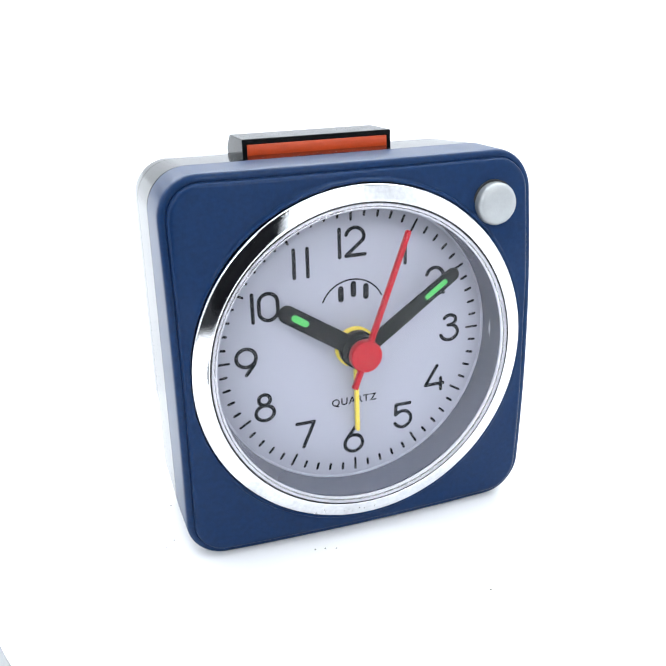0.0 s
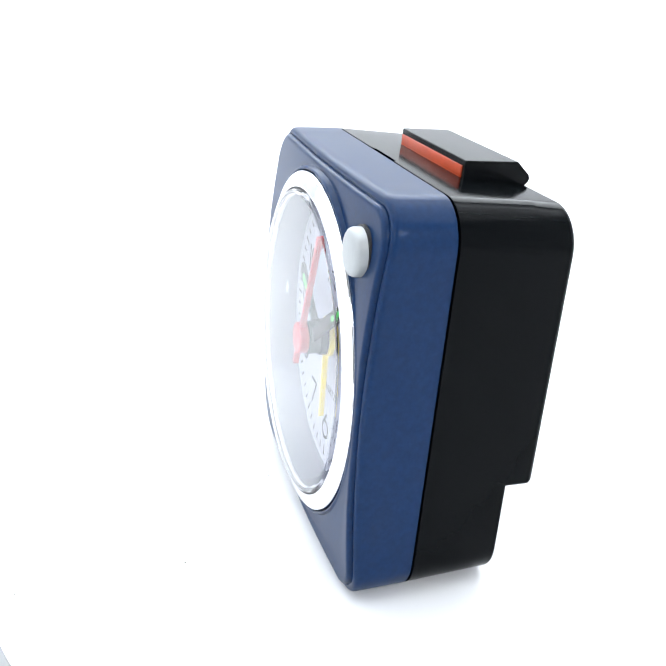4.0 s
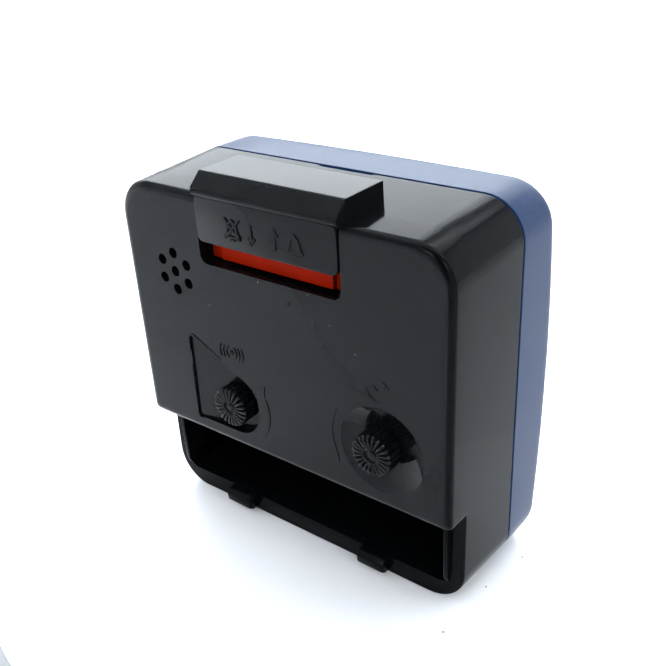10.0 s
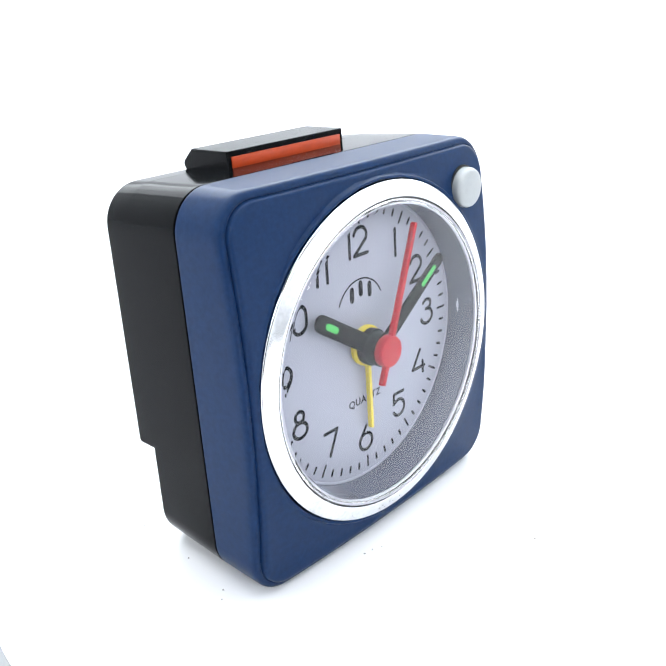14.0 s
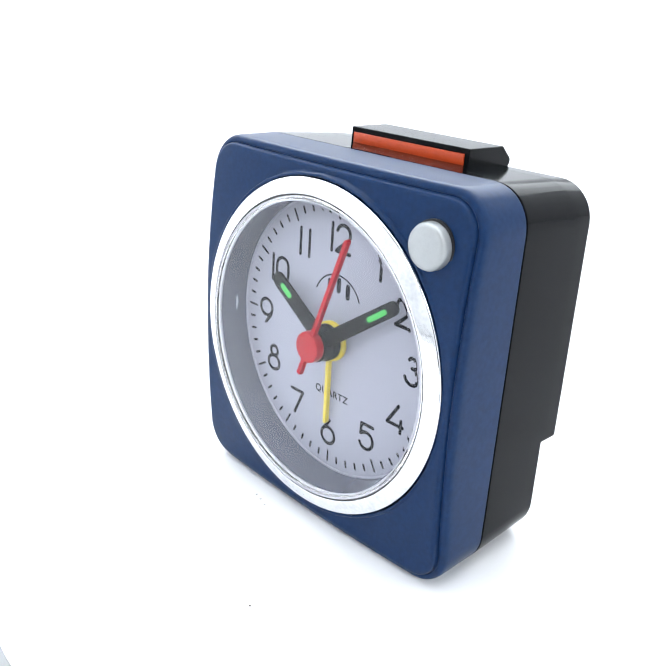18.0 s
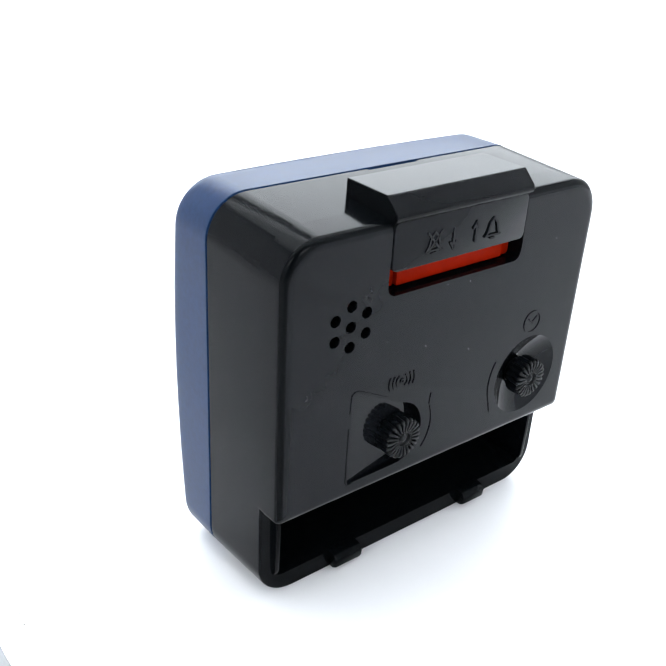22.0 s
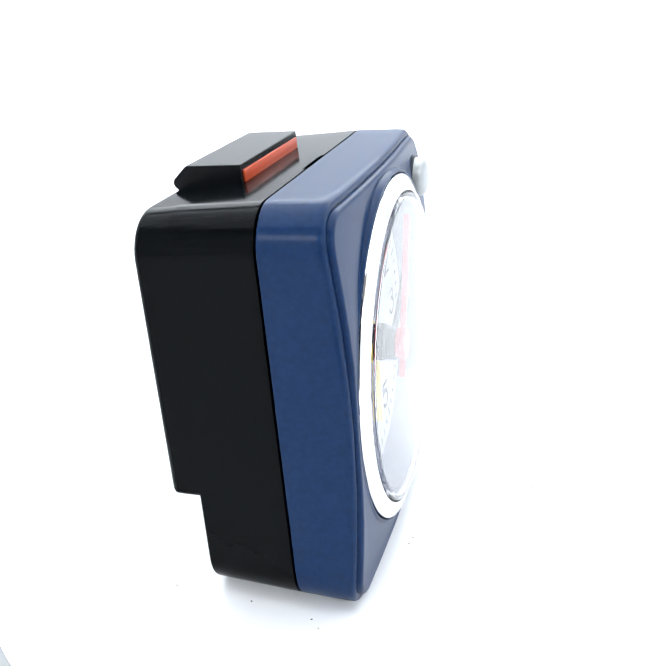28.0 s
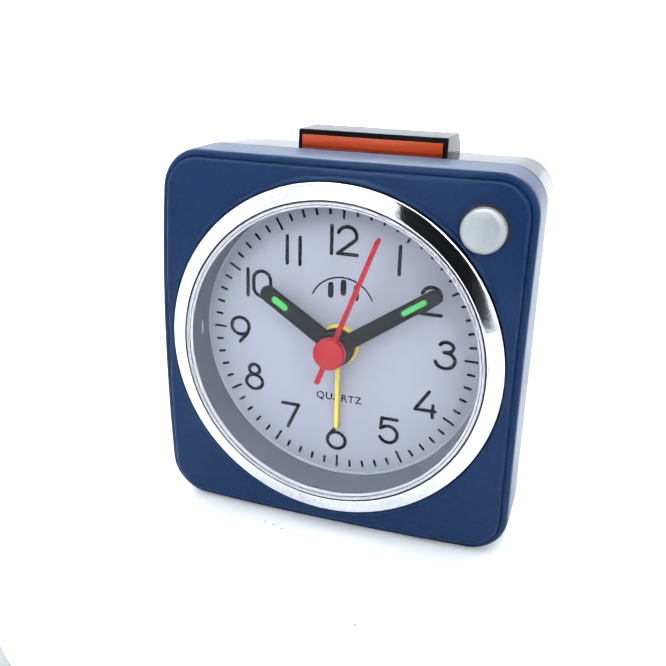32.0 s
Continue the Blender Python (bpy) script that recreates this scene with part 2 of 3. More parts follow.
def front_y(z):
    u = (z - 34.0) / 34.0
    return -11.6 + (2.9 if u > 0 else 2.2) * u * u


def edge_y(x, z):
    """Front edge of the case, which bows forward in the middle of its top and bottom."""
    u = (z - 34.0) / 34.0
    return front_y(z) - 1.2 * (1 - (x / 34.7) ** 2) * min(1.0, u * u)


def seam(z):
    """How far the joint of the two shells runs forward of its place at the top."""
    return 0.8 * (z / 68.0 - 1.0)


def panel_y(x, z):
    """The raised face inside the grooved edge."""
    return max(edge_y(x, z) - 0.9, -12.2)


def build_front_shell():
    def ring(inset, y=None, lift=0.0, panel=False):
        r = max(2.0, 7.2 - inset)
        out = []
        for x, z in rounded(WX - inset, Z0 + inset, Z1 - inset, r):
            out.append((x, y + seam(z) if y is not None else (panel_y(x, z) if panel else edge_y(x, z)) + lift, z))
        return out
    loops = [ring(1.0, 0.79), ring(0.06, 0.77), ring(0.015, 0.74), ring(0, 0.68), ring(0, 0.5), ring(0.01, -0.6), ring(0.03, lift=2.2), ring(0.04, lift=1.2), ring(0.12, lift=0.55), ring(0.3, lift=0.2), ring(0.6, lift=0.03), ring(0.95),
             ring(1.2, lift=0.03), ring(1.32, lift=0.16), ring(1.45, lift=0.14), ring(1.5, lift=0.45, panel=True), ring(1.6, lift=0.2, panel=True),
             ring(1.82, lift=0.05, panel=True), ring(2.15, panel=True), ring(2.45, panel=True)]
    inner = grounded(loops[-1])

    def circle(rad, y, gap, proud=None):
        """A ring round the bezel, cut back where the case edge is nearer; proud sets it against the face instead of at y."""
        out = []
        for x, _, z in inner:
            d = math.hypot(x, z - BZ)
            r = min(rad, d - gap)
            px, pz = x / d * r, BZ + (z - BZ) / d * r
            face = max(panel_y(px, pz), -12.2)
            out.append((px, y if proud is None else min(face - proud, y), pz))
        return out
    n = len(loops)
    for f in (0.25, 0.5, 0.75, 1.0):
        row = []
        for (ax, ay, az), (bx, by, bz) in zip(inner, circle(33.0, 0.0, 0.05, 0.0)):
            px, pz = ax + (bx - ax) * f, az + (bz - az) * f
            row.append((px, ay + (by - ay) * f if f == 1.0 else max(panel_y(px, pz), -12.2), pz))
        loops.append(row)
    loops += [circle(32.85, -11.2, 0.07, 0.02), circle(32.7, -11.95, 0.09, 0.03), circle(32.58, -12.12, 0.12, 0.05), circle(32.4, -12.18, 0.15, 0.06), circle(32.2, -12.12, 0.2, 0.05),
              circle(32.08, -11.9, 0.26), circle(32.02, -11.0, 0.3), circle(29.8, -4.5, 1.5)]
    bm = loft([grounded(lp) for lp in loops[:n]] + loops[n:], False, False)
    return part("front_shell", bm, BLUE, clock, "metallic dark blue plastic front case with a grooved edge", 40)


def back_y_loops():
    def ring(w, z0, z1, r, y):
        return [(x, y, z) for x, z in rounded(w, z0, z1, r)]
    def joint(w, z0, z1, r, y):
        return [(x, y + seam(z), z) for x, z in rounded(w, z0, z1, r)]
    lower = [ring(33.5, 0.1, 66.9, 6.0, -2.0), joint(33.5, 0.1, 66.9, 6.0, 1.22), joint(34.61, -0.92, 68.13, 7.0, 1.22), joint(34.65, -0.96, 68.17, 7.05, 1.26), joint(34.65, -0.96, 68.17, 7.05, 1.5),
             ring(34.3, -0.95, 67.4, 7.0, 15.55), ring(34.22, -0.9, 67.34, 6.95, 15.8), ring(34.0, -0.7, 67.15, 6.8, 15.98), ring(33.7, -0.4, 66.9, 6.6, 16.05)]
    upper = [ring(33.9, 19.4, 67.0, 2.2, 10.0), ring(34.2, 19.0, 67.3, 2.2, 14.6), ring(34.325, 18.8, 67.43, 2.2, 15.3), *[ring(34.2 - 2.0 * (1 - math.cos(radians(a))), 18.8 + 1.7 * (1 - math.cos(radians(a))), 67.12 - 1.9 * (1 - math.cos(radians(a))), 2.2, 19.9 + 1.4 * math.sin(radians(a)))
               for a in (0, 15, 30, 45, 58, 70, 80, 90)]]
    # the upper block has wide corners above and tight ones below
    fixed = []
    for lp in upper:
        w = max(x for x, _, _ in lp)
        z0, z1, y = min(z for _, _, z in lp), max(z for _, _, z in lp), lp[0][1]
        low, high = rounded(w, z0, z1, 0.9), rounded(w, z0, z1, 6.98 - max(0.0, 34.3 - w) * 0.6)
        fixed.append([(x, y, z) for x, z in [lo if lo[1] < (z0 + z1) / 2 else hi for lo, hi in zip(low, high)]])
    return lower, fixed


HOLES = [(21.75, 51.75)] + [(21.75 + 3.45 * math.sin(radians(60 * k)), 51.75 + 3.45 * math.cos(radians(60 * k))) for k in range(6)]
KNOB_A, KNOB_B = (10.2, 28.3), (-20.95, 30.2)


SCOOP = [(20.4, 39.0), (20.0, 39.4), (19.3, 39.4), (14.9, 37.1), (10.6, 34.8)] + arc(10.2, 28.2, 5.5, 6.1, 110, 270, 16) + [(20.3, 22.0), (20.6, 22.4)]


def even_normals(ob):
    """Large flat faces keep their own shading up to their rounded edges."""
    mod = ob.modifiers.new("even_normals", "WEIGHTED_NORMAL")
    mod.mode, mod.weight, mod.keep_sharp = "FACE_AREA", 100, True


def build_back_shell():
    lower, upper = back_y_loops()
    body, block = loft([grounded(lp) for lp in lower]), loft(upper)
    cuts = [prism(rounded(30.9, 3.0, 19.6, 1.2, 6, 2), 3.0, 17.0),
            box(-14.95, 14.75, 17.0, 24, 57, 72),
            prism(rounded(14.85, 54.9, 62, 1.6, 6, 2), 17.0, 24)]
    for x, z in HOLES:
        cuts.append(lathe([(0, 19.5), (0.98, 19.5), (0.98, 23), (0, 23)], x, z, 20))
    cuts.append(loft([[(x, 20.95 - 0.105 * max(0.0, 20.5 - x), z) for x, z in SCOOP[::-1]], [(x, 24.0, z) for x, z in SCOOP[::-1]]]))
    dish = bmesh.new()
    bmesh.ops.create_uvsphere(dish, u_segments=96, v_segments=48, radius=13.6)
    bmesh.ops.translate(dish, verts=dish.verts, vec=(KNOB_B[0] - 0.6, 21.3 + 10.95, KNOB_B[1] - 0.1))
    cuts.append(dish)
    cuts.append(box(-7.4, 3.8, 1.2, 1.75, 67.4, 69))
    me = carve(body, cuts, [block])
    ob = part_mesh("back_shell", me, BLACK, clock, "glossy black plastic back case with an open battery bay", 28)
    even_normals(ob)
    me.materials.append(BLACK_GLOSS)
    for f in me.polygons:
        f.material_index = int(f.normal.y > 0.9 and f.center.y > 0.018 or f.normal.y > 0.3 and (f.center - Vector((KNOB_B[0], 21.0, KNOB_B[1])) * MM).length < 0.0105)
    return ob


front = build_front_shell()
back = build_back_shell()

# dial, well and printing
DY = -6.0
dial = part("dial", lathe([(0, DY), (27.6, DY), (28.4, DY + 0.3), (28.4, DY + 1.2), (0, DY + 1.2)], 0, CZ), DIAL, clock, "round pale lilac dial card")
part("dial_rim", lathe([(27.1, DY + 0.1), (27.15, DY - 0.15), (27.35, DY - 0.22), (27.6, DY - 0.15), (27.6, DY + 0.3)], 0, CZ, closed=True), DIAL, dial, "thin raised pale rim of the dial")
part("dial_well", lathe([(27.5, DY + 1.2), (27.5, DY + 0.1), (28.25, -12.1), (29.6, -12.1), (29.6, DY + 1.2)], 0, CZ, closed=True), WALL_GREY, clock, "glossy grey ring wall round the dial")
part("lens_seat", lathe([(28.1, -12.0), (27.75, -12.35), (27.65, -12.7), (27.75, -12.84), (28.86, -12.84), (28.86, -12.0)], 0, BZ, closed=True), SEAT, clock, "pale lilac seat ring under the lens edge")
for sx in (-1, 1):
    part("lens_tab", box(min(sx * 27.75, sx * 28.6), max(sx * 27.75, sx * 28.6), -8.6, -7.3, 31.1, 35.4, 0.15), DIAL, clock, "small pale lens latch on the ring wall")
for k in range(60):
    a = radians(6 * k)
    ux, uz = math.sin(a), math.cos(a)
    long = k % 5 == 0
    r0, r1 = (23.9, 26.1) if long else (24.7, 25.8)
    bm = stroke([(ux * r0, CZ + uz * r0), (ux * r1, CZ + uz * r1)], 0.46 if long else 0.5, DY - 0.004, 0.03)
    part("hour_mark" if long else "minute_mark", bm, INK, dial)

DIGITS = {
    "0": [("c", arc(0, 0.85, 1.75, 1.65, 0, 180, 12) + arc(0, -0.85, 1.75, 1.65, 180, 360, 12))],
    "1": [("o", [(0, 2.6), (0, -2.55)])],
    "2": [("o", arc(0, 0.95, 1.75, 1.65, 165, -25, 12) + [(-1.8, -2.5)]), ("o", [(-1.8, -2.5), (1.9, -2.5)])],
    "3": [("o", arc(0.1, 1.55, 1.3, 1.0, 155, -90, 12)), ("o", [(-0.25, 0.55)] + arc(0, -1.0, 1.85, 1.55, 88, -165, 14))],
    "4": [("o", [(0.6, 2.6), (-1.9, -1.25)]), ("o", [(-1.9, -1.25), (1.95, -1.25)]), ("o", [(1.45, -0.1), (1.45, -2.5)])],
    "5": [("o", [(1.6, 2.5), (-1.4, 2.5)]), ("o", [(-1.4, 2.5), (-1.5, 0.35)]), ("o", [(-1.5, 0.35)] + arc(0, -0.75, 1.8, 1.75, 118, -155, 14))],
    "6": [("c", arc(0, -0.8, 1.85, 1.75, 0, 350, 22)), ("o", [(0.25, 2.5), (-1.6, 0.1)])],
    "7": [("o", [(-1.75, 2.45), (1.7, 2.45)]), ("o", [(1.7, 2.45), (-0.55, -2.5)])],
    "8": [("c", arc(0, 1.5, 1.1, 1.05, 0, 345, 18)), ("c", arc(0, -1.15, 1.75, 1.5, 0, 350, 22))],
    "9": [("c", arc(0, 0.75, 1.85, 1.75, 0, 350, 22)), ("o", [(1.8, 0.5), (1.5, -0.6), (-0.1, -2.55)])],
}
for label, places in {"twelve": [("1", -2.25, 53.2), ("2", 0.75, 53.3)], "one": [("1", 10.7, 50.7)], "two": [("2", 16.9, 43.9)], "three": [("3", 20.15, 34.0)],
                      "four": [("4", 17.05, 23.75)], "five": [("5", 10.2, 16.95)], "six": [("6", -0.25, 13.75)], "seven": [("7", -9.95, 16.7)],
                      "eight": [("8", -17.75, 23.8)], "nine": [("9", -20.7, 33.3)], "ten": [("1", -19.0, 43.15), ("0", -16.05, 43.15)], "eleven": [("1", -10.95, 50.4), ("1", -8.4, 50.4)]}.items():
    bm = bmesh.new()
    for ch, x, z in places:
        for kind, pts in DIGITS[ch]:
            stroke([(x + px, z + pz) for px, pz in pts], 0.7, DY - 0.004, 0.03, bm, closed=kind == "c")
    part("numeral", bm, INK, dial, "charcoal printed number " + label)

# maker's mark: an arch over three plain bars, and the word below the centre
part("logo_arch", stroke(arc(0.05, 40.2, 6.3, 6.1, 157, 23, 24), 0.3, DY - 0.004, 0.03), INK, dial, "thin charcoal arch of the logo")
for x0, x1, z0, z1 in ((-3.2, -1.2, 42.2, 45.2), (-0.5, 1.05, 42.9, 45.9), (1.75, 3.75, 42.2, 45.2)):
    part("logo_bar", stroke([((x0 + x1) / 2, z0 + 0.5), ((x0 + x1) / 2, z1 - 0.5)], 1.1, DY - 0.004, 0.03), INK, dial)


def lettering(text, size, x, z, y, mat, parent, label, stretch=1.0):
    cu = bpy.data.curves.new("lettering", "FONT")
    cu.body, cu.size, cu.align_x, cu.align_y = text, size, "CENTER", "CENTER"
    cu.extrude, cu.space_character, cu.offset = 0.015, 1.12, 0.03
    tmp = new("lettering", cu)
    deps = bpy.context.evaluated_depsgraph_get()
    me = bpy.data.meshes.new_from_object(tmp.evaluated_get(deps))
    bpy.data.objects.remove(tmp)
    me.transform(Matrix.Scale(MM, 4) @ Matrix.Translation((x, y, z)) @ Matrix.Rotation(radians(90), 4, "X") @ Matrix.Diagonal((stretch, 1, 1, 1)))
    return part_mesh("lettering", me, mat, parent, label)


lettering("QUARTZ", 2.05, 0.0, 22.1, DY - 0.02, INK, dial, "small charcoal word under the centre", 1.04)

# pointers
HC = (0.0, CZ)


def hand_outline(angle, r0, r1, w0, w1, tip_round=True):
    ux, uz = math.sin(radians(angle)), math.cos(radians(angle))
    nx, nz = uz, -ux
    pts = [(ux * r0 - nx * w0, uz * r0 - nz * w0), (ux * r1 - nx * w1, uz * r1 - nz * w1)]
    if tip_round:
        for k in range(1, 8):
            b = math.pi * k / 8
            pts.append((ux * (r1 + w1 * math.sin(b)) - nx * w1 * math.cos(b), uz * (r1 + w1 * math.sin(b)) - nz * w1 * math.cos(b)))
    pts += [(ux * r1 + nx * w1, uz * r1 + nz * w1), (ux * r0 + nx * w0, uz * r0 + nz * w0)]
    return [(x + HC[0], z + HC[1]) for x, z in pts]


def capsule(angle, r0, r1):
    ux, uz = math.sin(radians(angle)), math.cos(radians(angle))
    return [(HC[0] + ux * r0, HC[1] + uz * r0), (HC[0] + ux * r1, HC[1] + uz * r1)]


alarm = part("alarm_hand", prism(hand_outline(179.6, 0, 16.9, 0.36, 0.36), -6.7, -7.7, 0.06), YELLOW, clock, "thin yellow alarm hand pointing to six")
part("alarm_disc", lathe([(0, -6.6), (3.9, -6.6), (3.95, -7.3), (3.7, -7.5), (0, -7.5)], *HC, 48), YELLOW, alarm, "yellow disc under the pointers")
part("hub", lathe([(0, -6.2), (2.6, -6.2), (2.6, -7.6), (3.5, -7.7), (3.55, -9.0), (3.2, -9.2), (3.2, -10.0), (3.25, -11.2), (2.8, -11.4), (0, -11.4)], *HC, 48), HAND_BLACK, clock, "black stepped hub carrying the pointers")
HOUR, MINUTE, SECOND = -57.0, 55.4, 20.7
hour = part("hour_hand", prism(hand_outline(HOUR, 0, 16.1, 1.75, 1.65), -8.6, -9.1, 0.1), HAND_BLACK, clock, "broad black hour hand near ten")
part("lume_insert", stroke(capsule(HOUR, 12.1, 14.5), 1.25, -8.95, 0.2), LUME, hour, "bright green lume strip")
minute = part("minute_hand", prism(hand_outline(MINUTE, 0, 22.2, 1.5, 1.3), -10.2, -10.7, 0.1), HAND_BLACK, clock, "long black minute hand near two")
part("lume_insert", stroke(capsule(MINUTE, 15.9, 20.2), 1.0, -10.55, 0.2), LUME, minute, "bright green lume strip")
second = part("second_hand", prism(hand_outline(SECOND, -6.5, 23.6, 0.46, 0.38), -11.9, -12.95, 0.06), RED, clock, "slim red second hand")
part("cap", lathe([(0, -11.4), (2.9, -11.4), (3.0, -11.6), (3.0, -12.95), (2.85, -13.15), (0, -13.2)], *HC, 48), RED, second, "round red cap")

# chrome ring and lens
part("bezel", lathe([(31.85, -11.5), (31.88, -12.3), (31.8, -12.5), (31.62, -12.62), (31.5, -12.67), (30.9, -12.89), (30.2, -13.14), (29.5, -13.385), (29.22, -13.48), (29.1, -13.5), (28.95, -13.43), (28.88, -13.15), (28.88, -11.5)], 0, BZ, 160, closed=True), CHROME, clock, "polished chrome ring round the dial", 50)
bm = bmesh.new()
for a, r, w in ((182, 30.6, 0.9), (184, 30.2, 0.5), (186.5, 30.9, 0.7), (188, 30.3, 1.1), (189.5, 30.7, 0.4), (178, 30.5, 0.5)):
    x, z = r * math.sin(radians(a)), BZ + r * math.cos(radians(a))
    stroke([(x, z), (x + w * 0.5, z + w * 0.55)], 0.09, -13.16 + (r - 30.2) * 0.38, 0.035, bm)
part("scuff", bm, STAND, next(o for o in clock.children if o.name.startswith("bezel")), "fine dark scuff marks on the chrome")
CURVE = [0, 4, 8, 12, 16, 20, 23, 25, 26, 26.8, 27.3, 27.55, 27.65]
lens_profile = [(r, -14.55 + 0.00066 * r * r) for r in CURVE + [27.85, 27.95]] + [(28.15, -13.98), (28.38, -13.84), (28.53, -13.64), (28.6, -13.35), (28.6, -12.9), (28.05, -12.9), (28.05, -13.4), (27.98, -13.54), (27.85, -13.62)]
lens_profile += [(r, -14.2 + 0.00066 * r * r) for r in CURVE[::-1]]
part("lens_gap", lathe([(28.62, -12.86), (28.62, -13.22), (28.87, -13.22), (28.87, -12.86)], 0, BZ, 128, closed=True), BLACK_DULL, clock, "thin dark gap between lens and chrome ring")
lens = part("lens", lathe(lens_profile, 0, BZ, 128), CLEAR, clock, "clear slightly domed plastic lens")
lens.visible_shadow = False

# light button
bx, bz = 26.0, 58.9
part("button_gap", lathe([(0, -9.0), (4.25, -9.0), (4.25, -11.25), (3.95, -11.3), (0, -11.35)], bx, bz, 48), BLACK_DULL, clock, "dark gap round the button")
part("light_button", lathe([(0, -13.55), (2.2, -13.5), (3.1, -13.3), (3.65, -12.95), (3.88, -12.4), (3.92, -9.2), (0, -9.2)], bx, bz, 48), SILVER, clock, "round satin silver push button", 50)

# snooze bar with its orange strip and sliding flap
snooze = part("snooze_bar", side_prism([(9.55, 65.6), (9.7, 70.75), (19.45, 70.68), (21.85, 68.45), (22.08, 67.8), (21.9, 67.2), (21.0, 66.3), (19.0, 65.2)], -15.1, 14.8, 0.22), BLACK_BAR, clock, "black plastic snooze bar on top of the case")
even_normals(snooze)
part("orange_strip", box(-14.2, 13.8, 9.35, 10.2, 67.4, 69.7, 0.08), ORANGE, snooze, "bright orange strip along the front")
part("flap", prism(rounded(14.6, 59.0, 67.0, 1.1, 6, 2), 20.2, 21.55, 0.12), BLACK_GLOSS, snooze, "glossy black flap with raised bell symbols")
slider = part("orange_slider", box(-12.0, 11.6, 17.2, 19.4, 55.5, 64.0, 0.1), SHADED_ORANGE, snooze, "orange plastic under the flap, shade put into its colour")
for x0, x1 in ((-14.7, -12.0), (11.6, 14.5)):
    part("slider_end", box(x0, x1, 17.2, 18.5, 55.2, 64.0, 0.1), SHADED_ORANGE, slider, "set-back end of the orange slider in shade")

YF = 21.55


def symbol(name, strokes, width, y, thick, parent, mat, label=""):
    bm = bmesh.new()
    for pts in strokes:
        stroke(pts, width, y, -thick, bm)
    return part(name, bm, mat, parent, label)


flap = next(o for o in snooze.children if o.name.startswith("flap"))


def bell(x, z, s):
    return [[(x - 1.6 * s, z - 1.2), (x - 1.1 * s, z - 0.5), (x - 0.8 * s, z + 0.9), (x, z + 1.7), (x + 0.8 * s, z + 0.9), (x + 1.1 * s, z - 0.5), (x + 1.6 * s, z - 1.2), (x - 1.6 * s, z - 1.2)],
            [(x - 0.4, z - 1.7), (x + 0.4, z - 1.7)]]


symbol("bell_symbol", bell(-6.6, 62.4, 1.0), 0.36, YF, 0.22, flap, BLACK_GLOSS)
symbol("arrow_symbol", [[(-2.6, 60.9), (-2.6, 64.0)], [(-3.2, 63.2), (-2.6, 64.1), (-2.0, 63.2)]], 0.42, YF, 0.22, flap, BLACK_GLOSS)
symbol("arrow_symbol", [[(2.3, 60.9), (2.3, 64.0)], [(1.7, 61.7), (2.3, 60.8), (2.9, 61.7)]], 0.42, YF, 0.22, flap, BLACK_GLOSS)
symbol("bell_symbol", bell(6.4, 62.4, 1.0) + [[(4.9, 60.9), (7.9, 64.2)], [(7.9, 60.9), (4.9, 64.2)]], 0.36, YF, 0.22, flap, BLACK_GLOSS)

YB = 21.29
AX, AZ = 10.1, 38.75
symbol("alarm_dot", [arc(AX, AZ, 0.35, 0.35, 0, 360, 8)], 0.3, YB, 0.18, back, BLACK_GLOSS)
for m in (0, 180):
    for r, w in ((1.2, 55), (1.95, 34), (2.75, 24)):
        symbol("sound_wave", [arc(AX, AZ, r, r, m - w, m + w, 6)], 0.3, YB, 0.18, back, BLACK_GLOSS)
symbol("clock_symbol", [arc(-21.25, 41.25, 2.1, 2.1, 0, 360, 28), [(-21.25, 41.15), (-20.35, 41.9)], [(-21.25, 41.15), (-22.35, 42.1)]], 0.3, YB, 0.16, back, BLACK_GLOSS)
symbol("recess_rim", [[(13.0, 36.45), (14.9, 37.45), (19.2, 39.7), (20.0, 39.7), (20.6, 39.2), (20.75, 36.0)], [(20.8, 33.0), (20.85, 22.5), (20.5, 21.75), (19.6, 21.7)]], 0.24, YB, 0.14, back, BLACK_GLOSS, "thin raised lip round the knob recess")
symbol("turn_arrow", [arc(10.2, 28.3, 7.9, 7.9, 158, 218, 12), [(2.95, 33.9), (3.15, 32.0)]], 0.32, YB, 0.16, back, BLACK_GLOSS)
symbol("turn_arrow", [arc(-21.3, 30.6, 9.6, 9.6, -22, 28, 12), [(-12.5, 26.6), (-12.9, 24.8)]], 0.32, YB, 0.16, back, BLACK_GLOSS)


def build_knob(cx, cz, tip):
    """A knob with a fluted rim and deep radial flutes on its face round a sunk centre."""
    n = 88
    wave = [(1.0, 0.55, -0.35, 0.55)[k % 4] for k in range(n)]

    def ring(rad, y, flute=0.0, drop=0.0):
        return [(cx + (rad + flute * w) * math.cos(2 * math.pi * k / n), y + drop * min(0.0, w - 0.6), cz + (rad + flute * w) * math.sin(2 * math.pi * k / n)) for k, w in enumerate(wave)]
    loops = [ring(2.5, 16.5), ring(2.5, tip - 3.2), ring(3.55, tip - 3.15, 0.28), ring(3.55, tip - 0.45, 0.28), ring(3.38, tip - 0.12, 0.2, 0.5), ring(3.0, tip, 0, 0.62),
             ring(1.75, tip - 0.1, 0, 0.4), ring(1.35, tip - 0.12), ring(1.2, tip - 0.5), ring(0.9, tip - 0.55)]
    knob = part("setting_knob", loft(loops), BLACK_KNOB, clock, "ribbed black plastic setting knob", 24)
    part("knob_centre", lathe([(0, tip - 0.15), (0.4, tip - 0.18), (0.72, tip - 0.4), (0.8, tip - 0.8), (0, tip - 0.8)], cx, cz, 24), BLACK_KNOB, knob)
    return knob


build_knob(*KNOB_A, 23.4)
build_knob(*KNOB_B, 23.6)

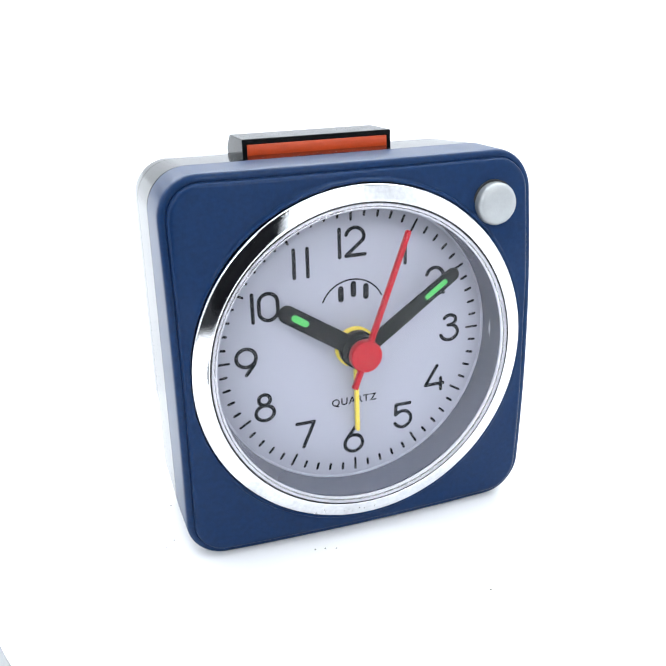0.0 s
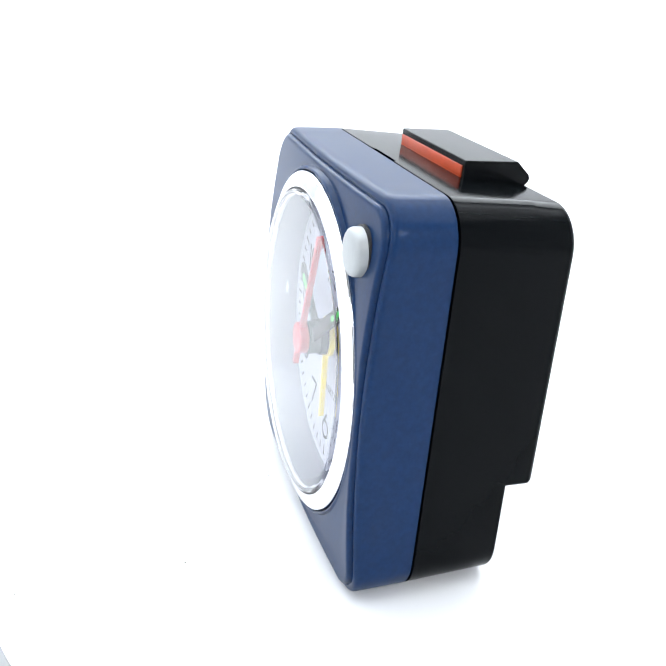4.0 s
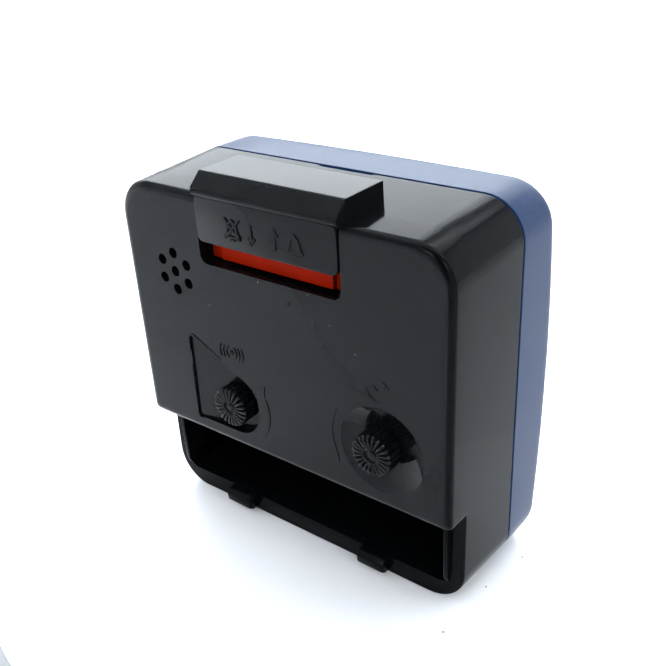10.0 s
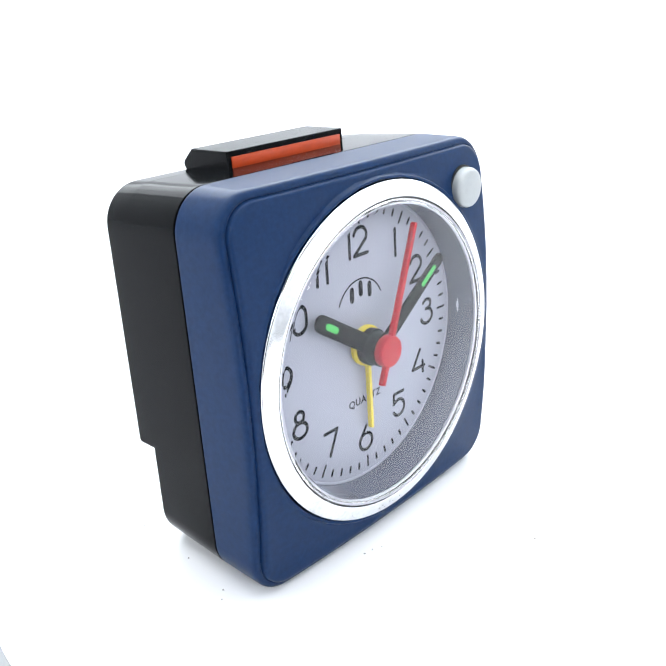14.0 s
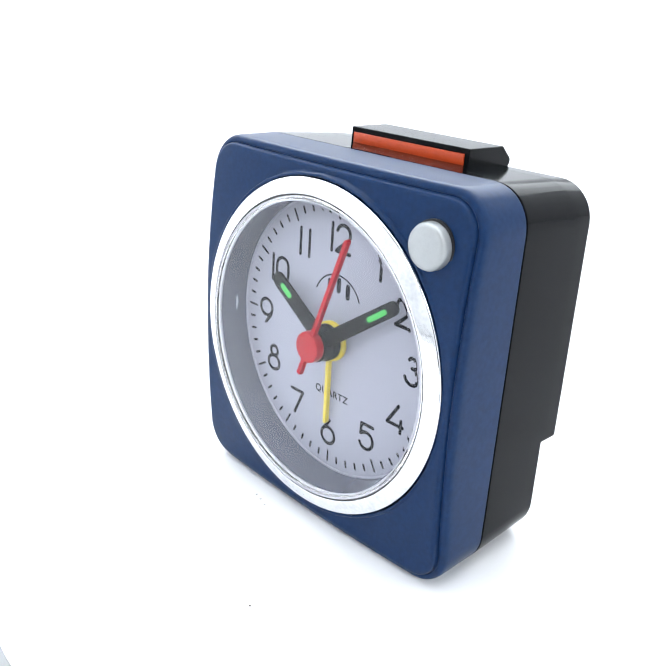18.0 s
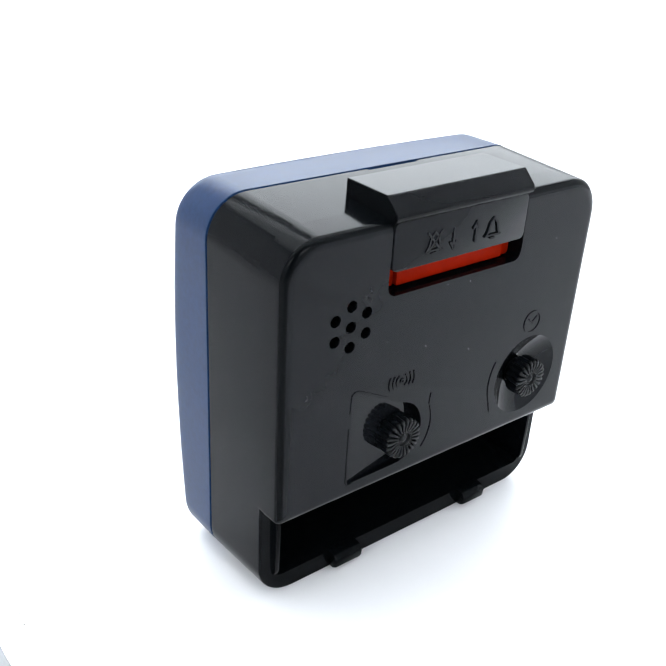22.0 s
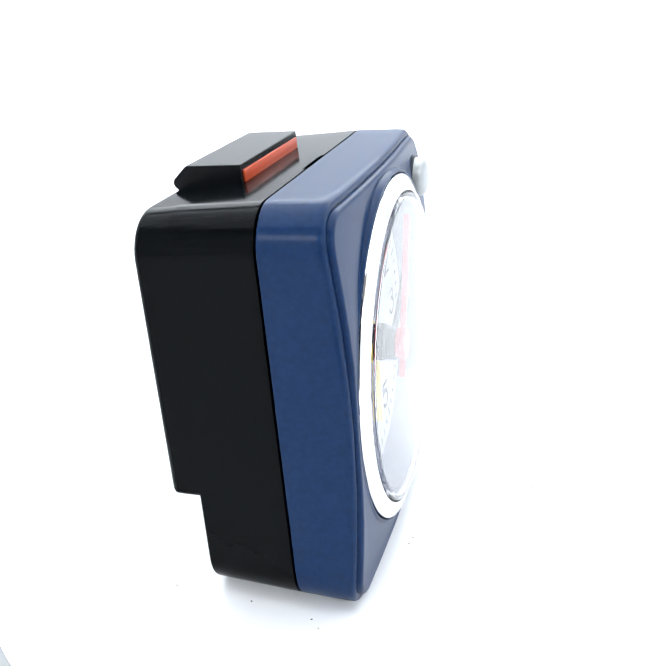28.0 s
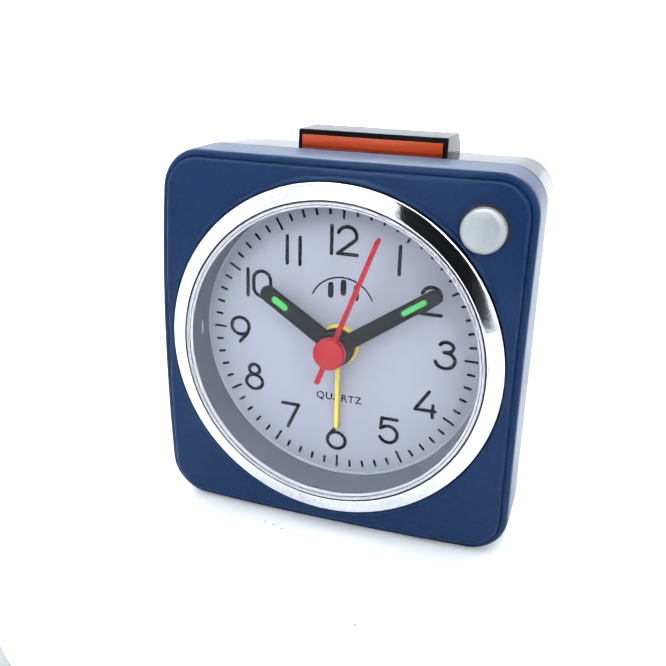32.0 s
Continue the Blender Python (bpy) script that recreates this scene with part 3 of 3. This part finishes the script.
part("buzzer", lathe([(0, 19.45), (2.3, 19.45), (2.3, 19.62), (0, 19.62)], 19.9, 54.6, 32), DARK_RED, back, "dark red buzzer showing through the sound holes")

# lint caught on the panel
bm = bmesh.new()
for x, z in ((2.0, 54.2), (-8.3, 54.5), (-3.1, 53.6), (-12.4, 50.2), (14.2, 47.1), (-5.0, 40.3), (5.6, 44.0), (-17.2, 46.5), (-24.0, 57.1)):
    dot = bmesh.ops.create_icosphere(bm, subdivisions=1, radius=0.042)
    bmesh.ops.translate(bm, verts=dot["verts"], vec=(x, 21.33, z))
part("lint", bm, SEAT, back, "tiny pale lint specks on the black panel")

# bay tabs and inner rails
for x0, x1 in ((13.1, 19.2), (-19.0, -13.2)):
    part("bay_tab", side_prism([(14.8, -0.4), (17.2, -0.2), (18.1, 0.4), (18.3, 2.2), (17.5, 3.0), (14.8, 3.1)], x0, x1, 0.3), BLACK, clock, "small black latch tab on the bay rim")
for sx in (-1, 1):
    rail = side_prism([(5, 3.5), (15.6, 3.6), (16.5, 4.1), (16.85, 5.0), (17.05, 11.5), (17.05, 18.7), (5, 18.7)], min(sx * 30.7, sx * 31.6), max(sx * 30.7, sx * 31.6), 0.12)
    part("bay_rail", rail, BLACK, clock, "thin black rail standing proud beside the bay")

# dust on the turntable
SPECKS = [(-66.0, -0.9, 0.2), (8.9, -37.2, 0.22), (-14.4, -13.5, 0.3), (-10.6, -14.8, 0.3), (-12.6, -14.0, 0.25), (-43.7, -44.5, 0.2), (-33.4, 26.4, 0.18), (-39.6, -0.5, 0.2),
          (-37.7, 1.0, 0.25), (-35.1, 12.2, 0.15), (66.4, -13.0, 0.18), (6.2, -67.1, 0.15), (66.8, -9.9, 0.12)]
bm = bmesh.new()
for x, y, s in SPECKS:
    for k in range(2):
        res = bmesh.ops.create_icosphere(bm, subdivisions=1, radius=s * random.uniform(0.2, 0.32))
        for v in res["verts"]:
            v.co = Vector((v.co.x * random.uniform(0.7, 1.5), v.co.y, v.co.z * 0.4 + 0.03)) + Vector((x + k * random.uniform(-0.25, 0.25), y + k * random.uniform(-0.2, 0.2), 0))
dust = tagged(part("dust", bm, DUST, None, scale=MM), "few dark dust specks scattered on the white turntable", "dust", kind="stuff")


# ---- turning ----
DRIFT = [(0, 0), (1, 0.61), (2, 1.03), (4.5, 1.22), (6, 0.79), (7.5, 0.13), (9, 0.37), (10, 0.49), (12, 0.53), (14.5, 0.72), (19, 0.64), (21, 0.69), (22.5, 0.4), (24.5, 0.77), (28, 0.69), (30, 0.95), (32, 2.09)]


def heading(t):
    drift = float(np.interp(t, [a for a, _ in DRIFT], [b for _, b in DRIFT]))
    return 27.37 - 23.8 * t + drift


def motions():
    rows = [(k * 0.5, pose(0, 0, 0, 0, 0, heading(k * 0.5))) for k in range(65)]
    walk(clock, rows)
    walk(turntable, rows)
    walk(dust, rows)


motions()
